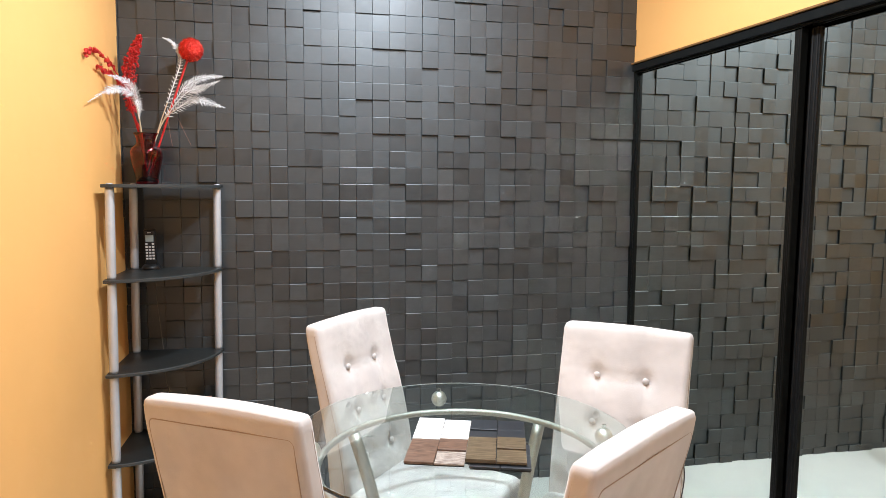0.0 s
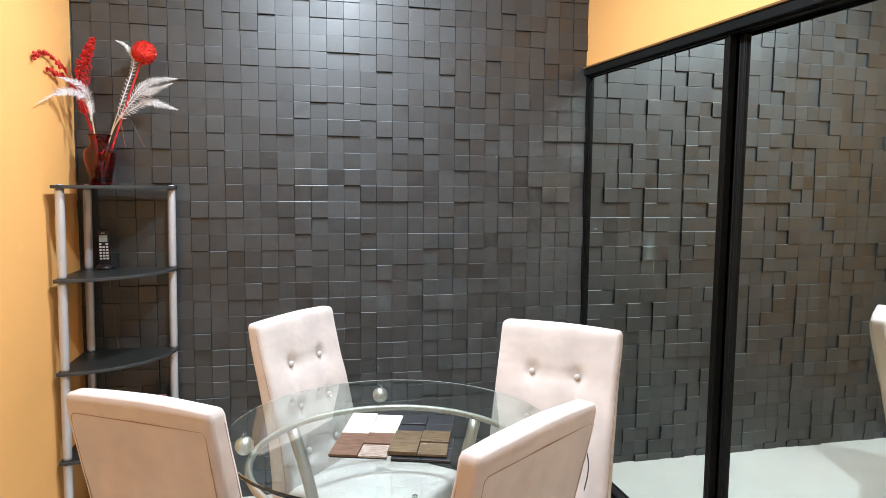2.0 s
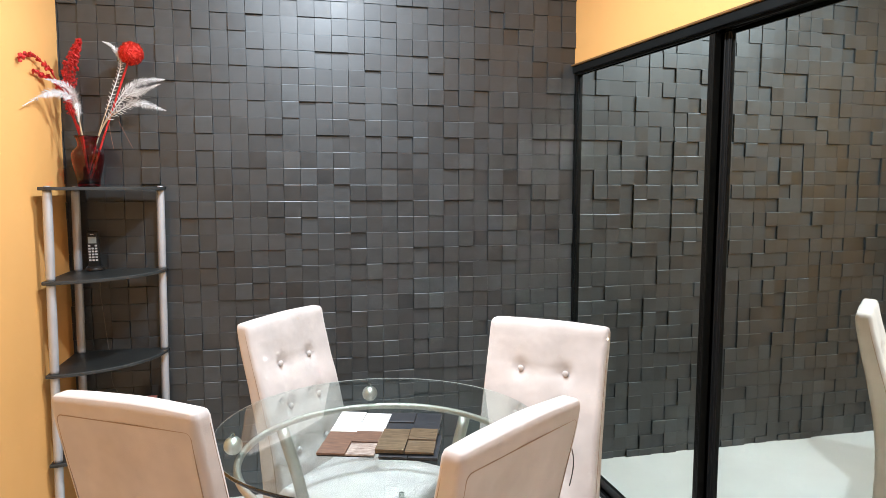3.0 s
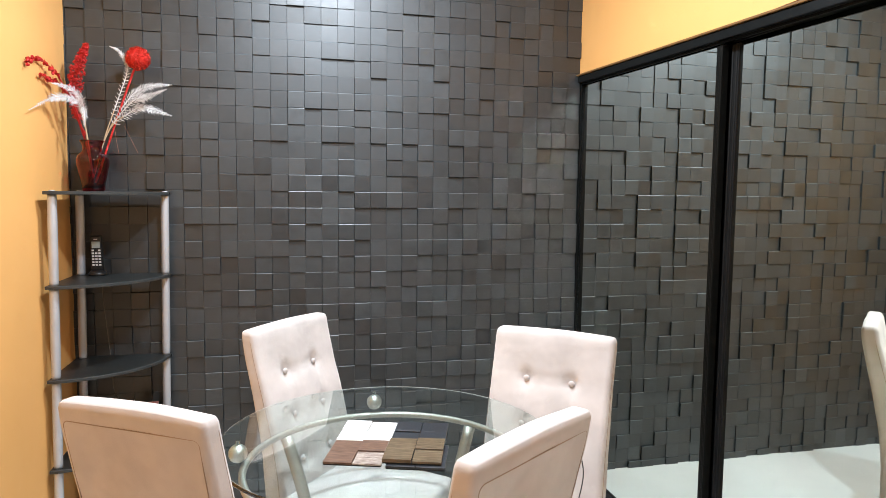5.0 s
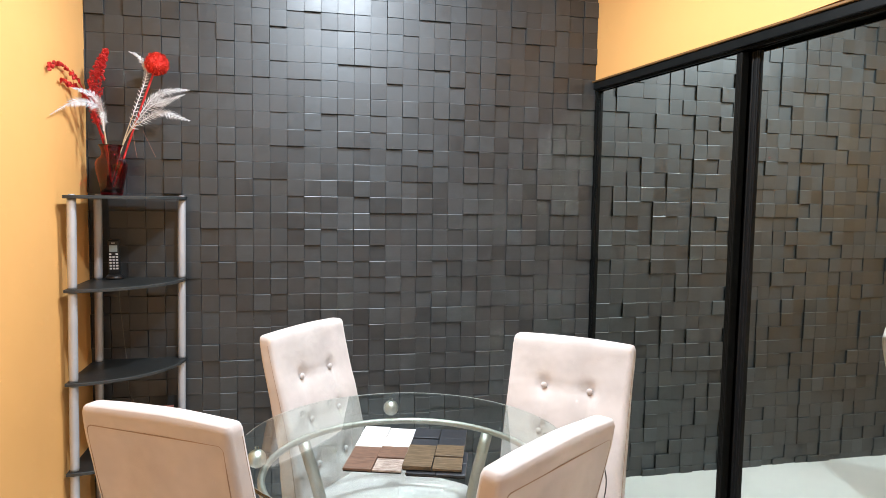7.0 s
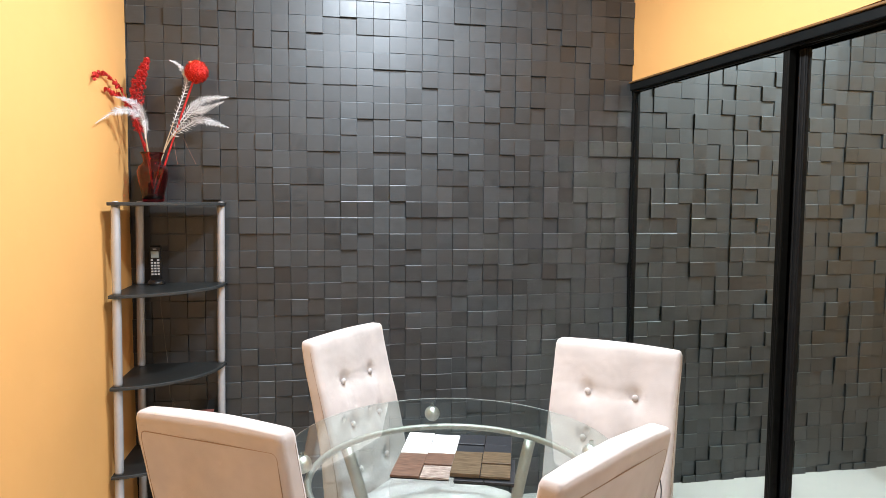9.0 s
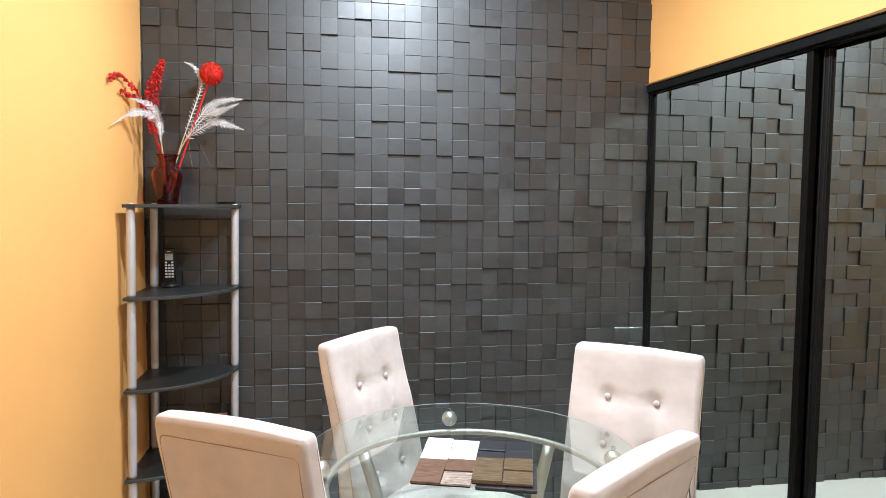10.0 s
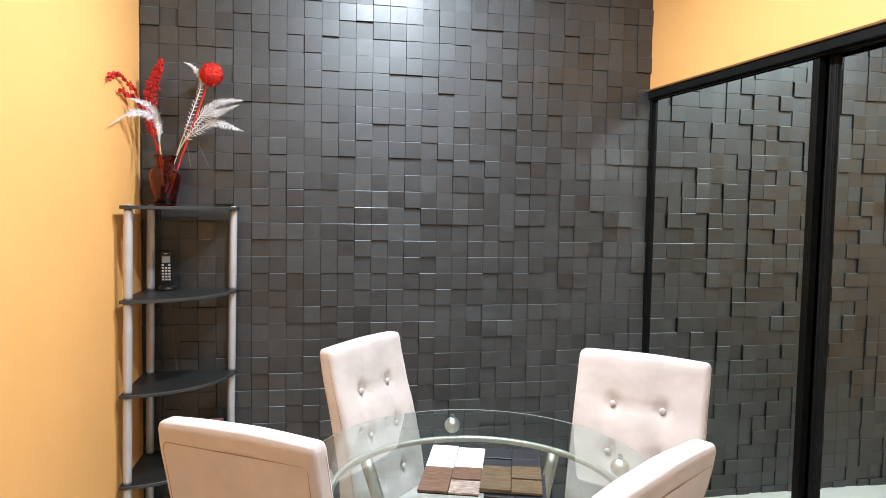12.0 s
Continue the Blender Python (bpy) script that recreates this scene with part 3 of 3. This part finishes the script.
vase = tagged(new("vase", mesh_of(lathe(bmesh.new(), prof + [(0.0465, 0.201)] + inner, 48), "vase", RED_GLASS, True)), "ruby red glass vase standing on the shelf top", "vase")
vase.matrix_basis = pose(VX, VY, VZ)
corner_place(vase)


# ---- dried and glittered stems in the vase ----
def settle(ctrl):
    """Stems follow the vase towards the corner but stay clear of the west wall."""
    c = Vector((0.44, -0.03, 1.455))
    return [c + (Vector(p) - c) * min(1.037, 0.806 / max(0.1, 0.44 - p[0])) for p in ctrl]


def fern(name_label, ctrl, start, size, n, seed, side_up=(0.1, -1, 0.25)):
    """A silver fern: bare stem, then narrow leaflets in pairs that shorten to the tip."""
    rnd = random.Random(seed)
    ob = tagged(empty("fern_frond"), name_label, "dried fern", "silver ferns in the vase")
    line = spline(settle(ctrl))
    cut = int(start * 40) + 1
    part("stem", tube(bmesh.new(), line[:cut + 1], 0.0023, 6), STEM_TAN, ob, "thin tan stem")
    part("rachis", tube(bmesh.new(), line[cut:], 0.0024, 6, taper=lambda s: 1.0 - 0.6 * s), SILVER_LEAF, ob)
    bm = bmesh.new()
    up = Vector(side_up)
    for k in range(n):
        s = start + (1 - start) * k / (n - 1)
        f = s * 40
        i = min(39, int(f))
        p = line[i].lerp(line[i + 1], f - i)
        d = (line[i + 1] - line[i]).normalized()
        out = d.cross(up).normalized()
        nrm = out.cross(d).normalized()
        u = (s - start) / (1 - start)
        ln = size * (0.12 + 1.0 * math.sin(math.pi * min(1, 0.25 + 0.74 * u)) ** 0.9) * (1 - 0.25 * u) * (0.8 + 0.4 * rnd.random())
        for sg in (-1, 1):
            w = 0.0017 + 0.0007 * rnd.random()
            way = (out * sg * 0.8 + d * (0.55 + 0.2 * rnd.random()) + nrm * (rnd.random() - 0.6) * 0.5).normalized()
            tip = p + way * ln * (0.8 + 0.35 * rnd.random()) - Vector((0, 0, 0.15 * ln))
            mid = p.lerp(tip, 0.5) + nrm * 0.002
            q = d * w
            vs = [bm.verts.new(c) for c in (p - q * 0.5, mid - q, tip, mid + q, p + q * 0.5)]
            bm.faces.new(vs)
            ws = [bm.verts.new(c - nrm * 0.0008) for c in (p - q * 0.5, mid - q, tip, mid + q, p + q * 0.5)]
            bm.faces.new(ws[::-1])
            for a in range(5):
                bm.faces.new((vs[a], ws[a], ws[(a + 1) % 5], vs[(a + 1) % 5]))
    part("leaf_blade", bm, SILVER_LEAF, ob, "silver glittered leaflets")
    return ob


FERN = "silver glittered fern frond on a thin stem in the vase"
FOOT = (VX, VY, VZ + 0.05)
fern(FERN, [FOOT, (-0.247, 2.785, 1.66), (-0.247, 2.71, 1.772), (-0.262, 2.67, 1.797), (-0.296, 2.63, 1.800), (-0.324, 2.59, 1.780), (-0.367, 2.55, 1.738)], 0.30, 0.027, 40, 1)
fern(FERN, [FOOT, (-0.250, 2.785, 1.66), (-0.245, 2.73, 1.781), (-0.262, 2.70, 1.829), (-0.293, 2.67, 1.845), (-0.323, 2.64, 1.848)], 0.36, 0.022, 30, 2)
fern(FERN, [FOOT, (-0.190, 2.795, 1.66), (-0.140, 2.79, 1.80), (-0.098, 2.79, 1.926), (-0.106, 2.79, 1.98), (-0.130, 2.79, 2.01), (-0.158, 2.79, 2.022)], 0.28, 0.017, 40, 3)
fern(FERN, [FOOT, (-0.182, 2.795, 1.675), (-0.102, 2.789, 1.809), (-0.055, 2.786, 1.857), (0.006, 2.783, 1.878), (0.066, 2.78, 1.882)], 0.30, 0.026, 36, 4)
fern(FERN, [FOOT, (-0.177, 2.79, 1.68), (-0.081, 2.76, 1.802), (-0.018, 2.745, 1.828), (0.055, 2.73, 1.856)], 0.32, 0.028, 32, 5)
fern(FERN, [FOOT, (-0.173, 2.79, 1.69), (-0.085, 2.774, 1.768), (-0.039, 2.766, 1.788), (0.014, 2.758, 1.775), (0.070, 2.75, 1.756)], 0.30, 0.027, 36, 6)
fern(FERN, [FOOT, (-0.246, 2.77, 1.67), (-0.248, 2.72, 1.765), (-0.234, 2.70, 1.755), (-0.232, 2.69, 1.70)], 0.45, 0.022, 20, 8)

pom = tagged(empty("glitter_ball_stem"), "red glitter ball on a thin red stem", "artificial flower")
BALL = Vector((-0.055, 2.785, 1.979))
part("stem", tube(bmesh.new(), bezier((VX + 0.008, VY, VZ + 0.03), (-0.15, 2.79, 1.72), BALL, 20), 0.0042, 8), RED_LEAF, pom, smooth=True)
bm = bmesh.new()
bmesh.ops.create_icosphere(bm, subdivisions=4, radius=0.0435, matrix=Matrix.Translation(BALL))
for v in bm.verts:
    d = (v.co - BALL).normalized()
    v.co += d * 0.0035 * (noise.noise(d * 22) + 0.6 * noise.noise(d * 47))
rnd = random.Random(4)
part("ball", bm, RED_GLITTER, pom, "rough red glitter ball")
bm = bmesh.new()
for i in range(420):
    z = rnd.uniform(-1, 1)
    a = rnd.random() * 6.2832
    d = Vector((math.sqrt(1 - z * z) * math.cos(a), math.sqrt(1 - z * z) * math.sin(a), z))
    bmesh.ops.create_cube(bm, size=0.0031, matrix=Matrix.Translation(BALL + d * rnd.uniform(0.0435, 0.0465)) @ Euler((rnd.random() * 6, rnd.random() * 6, rnd.random() * 6)).to_matrix().to_4x4())
tagged(part("glitter_flakes", bm, RED_FLAKE, pom), kind="stuff")
corner_place(pom)


def plume(label, ctrl, start, wide, n, seed):
    """A spike of small red beads and bracts, thickest below its middle."""
    rnd = random.Random(seed)
    ob = tagged(empty("red_plume"), label, "artificial flower", "red stems in the vase")
    line = spline(settle(ctrl))
    part("stem", tube(bmesh.new(), line, 0.0032, 6), RED_LEAF, ob)
    verts, faces = [], []
    for k in range(n):
        s = start + (1 - start) * (k + rnd.random()) / n
        f = min(39.99, s * 40)
        i = int(f)
        p = line[i].lerp(line[i + 1], f - i)
        u = (s - start) / (1 - start)
        r = wide * (math.sin(math.pi * min(1, 0.2 + 0.75 * u)) ** 0.8) * rnd.random() ** 0.5
        a = rnd.random() * 6.28
        c = p + Vector((math.cos(a) * r, math.sin(a) * r, 0.3 * r))
        e = 0.0032 + 0.003 * rnd.random()
        q = Euler((rnd.random() * 6, rnd.random() * 6, 0)).to_matrix()
        b = len(verts)
        for d in ((1, 0, 0), (-1, 0, 0), (0, 1.4, 0), (0, -1.4, 0), (0, 0, 0.7), (0, 0, -0.7)):
            verts.append(c + q @ (Vector(d) * e))
        faces += [(b + x, b + y, b + z) for x, y, z in ((0, 2, 4), (2, 1, 4), (1, 3, 4), (3, 0, 4), (2, 0, 5), (1, 2, 5), (3, 1, 5), (0, 3, 5))]
    me = bpy.data.meshes.new("bead_spike")
    me.from_pydata(verts, [], faces)
    me.materials.append(RED_LEAF)
    o = new("bead_spike", me)
    o.parent = ob
    tagged(o, "small shiny red beads", kind="stuff")
    return ob


plume("red beaded flower spike in the vase", [FOOT, (-0.252, 2.797, 1.66), (-0.281, 2.798, 1.73), (-0.290, 2.80, 1.857), (-0.271, 2.80, 1.951), (-0.245, 2.80, 2.027)], 0.40, 0.030, 620, 7)


def leaf_spray(ctrl, seed):
    """An arching red spray with round leaves along it."""
    rnd = random.Random(seed)
    ob = tagged(empty("red_leaf_spray"), "arching red metallic leaf spray in the vase", "artificial flower", "red stems in the vase")
    line = spline(settle(ctrl))
    part("stem", tube(bmesh.new(), line, 0.0026, 6), RED_LEAF, ob)
    for k in range(17):
        f = 16 + 23.9 * k / 16
        i = min(39, int(f))
        p = line[i].lerp(line[min(40, i + 1)], f - i)
        for sg in (-1, 1):
            bm = bmesh.new()
            e = 0.0112 * (0.75 + 0.4 * rnd.random()) * (1.1 - 0.35 * k / 16)
            bmesh.ops.create_uvsphere(bm, u_segments=8, v_segments=5, radius=e)
            for v in bm.verts:
                v.co = Vector((v.co.x, v.co.y * 0.72, v.co.z * 0.16 + 0.25 * v.co.x ** 2 / e))
            m = Matrix.Translation(p + Vector((rnd.uniform(-0.006, 0.006), sg * 0.008, rnd.uniform(-0.007, 0.007)))) @ Euler((rnd.random() * 6, rnd.random() * 3, rnd.random() * 6)).to_matrix().to_4x4()
            part("leaf", bm, RED_LEAF, ob, smooth=True, at=m)
    return ob


leaf_spray([FOOT, (-0.261, 2.79, 1.66), (-0.294, 2.713, 1.822), (-0.313, 2.674, 1.882), (-0.330, 2.636, 1.909), (-0.351, 2.597, 1.927), (-0.364, 2.559, 1.919), (-0.362, 2.53, 1.896)], 11)
leaf_spray([FOOT, (-0.258, 2.79, 1.66), (-0.285, 2.75, 1.79), (-0.316, 2.70, 1.857), (-0.338, 2.65, 1.862), (-0.348, 2.60, 1.872)], 12)
for a, b in (((-0.145, 2.77, 1.704), (-0.132, 2.77, 1.602)), ((-0.109, 2.77, 1.712), (-0.062, 2.77, 1.607))):
    mid = (Vector(a) + Vector(b)) / 2 + Vector((-0.003, 0, 0.004))
    corner_place(tagged(new("grass_blade", mesh_of(tube(bmesh.new(), bezier(a, mid, b, 10), 0.0008, 5), "grass_blade", DRY_STRAND)), "thin drooping dry strand under the ferns", "dried grass", "strands under the ferns"))

# dark elastic loop on the back of the near chair
cl = pose(SEATS[3][0], SEATS[3][1], 0, 0, 0, SEATS[3][2])
pts = [cl @ Vector((-0.199 - 0.016 * math.sin(math.pi * s), 0.022, 0.905 - 0.095 * s)) for s in (i / 14 for i in range(15))]
tagged(new("cord_loop", mesh_of(tube(bmesh.new(), pts, 0.0013, 6), "cord_loop", CORD_GREY, True)), "thin dark elastic cord loop hanging on a chair back", "cord")

# ---- mosaic tiles of the north wall, last ----
G = P - 0.0011
TD = 0.024


def tile_shape(b):
    """One tile: open at the back, with a chamfer of width b round its face."""
    h = G / 2
    rings = [[(-h, 0, -h), (h, 0, -h), (h, 0, h), (-h, 0, h)]]
    rings.append([(x, -TD + 0.62 * b, z) for x, _, z in rings[0]])
    rings.append([(x * (1 - 0.3 * b / h), -TD, z * (1 - b / h)) for x, _, z in rings[0]])
    vs = [v for r in rings for v in r]
    fs = []
    for k in (0, 4):
        for i in range(4):
            j = (i + 1) % 4
            fs.append((k + i, k + j, k + 4 + j, k + 4 + i))
    fs.append((8, 9, 10, 11))
    return vs, fs


SHAPES = {}
for level, chamfer_w in ((-0.0058, 0.0005), (0.0, 0.0006), (0.0058, 0.0019)):
    me = bpy.data.meshes.new("tile")
    me.from_pydata(*[tile_shape(chamfer_w)[0], [], tile_shape(chamfer_w)[1]])
    me.materials.append(TILE_ONE)
    me.materials.append(GLINT_ONE)
    # face 6 is the top chamfer, which carries the painted glint
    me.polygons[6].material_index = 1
    SHAPES[level] = (me, *tile_shape(chamfer_w))
rnd = random.Random(21)
many_v, many_f, depth = [], [], {}
rows_up = int((CEIL - Z0) / P)
for r in range(-rows_up - 1, int(Z0 / P) + 1):
    for c in range(-6, 26):
        x, z = (c + 0.5) * P, Z0 - (r + 0.5) * P
        near = rnd.random()
        lift = depth.get((c, r - 1), 0.0) if near < 0.20 else depth.get((c - 1, r), 0.0) if near < 0.25 else rnd.choice((-0.0058, -0.0058, 0.0, 0.0, 0.0058, 0.0058))
        depth[c, r] = lift
        turn = Euler((radians(rnd.gauss(0, 0.22)), 0, radians(rnd.gauss(0, 0.22)))).to_matrix().to_4x4()
        m = Matrix.Translation((x, YB + TD - lift - 0.001, z)) @ turn
        if 2 <= c < 22 and 1 <= r < 16:
            t = new("tile", SHAPES[lift][0])
            t.parent, t.matrix_basis = wall_north, m
        else:
            b = len(many_v)
            many_v += [m @ Vector(v) for v in SHAPES[lift][1]]
            many_f += [tuple(b + i for i in f) for f in SHAPES[lift][2]]
field = bpy.data.meshes.new("tile_field")
field.from_pydata(many_v, [], many_f)
field.materials.append(TILE_MANY)
field.materials.append(GLINT_MANY)
# painted glint on each tile's top chamfer only
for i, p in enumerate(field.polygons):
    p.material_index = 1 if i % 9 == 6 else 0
fo = new("tile_field", field)
fo.parent = wall_north
tagged(fo, "charcoal wooden mosaic tiles of uneven depth", kind="stuff")
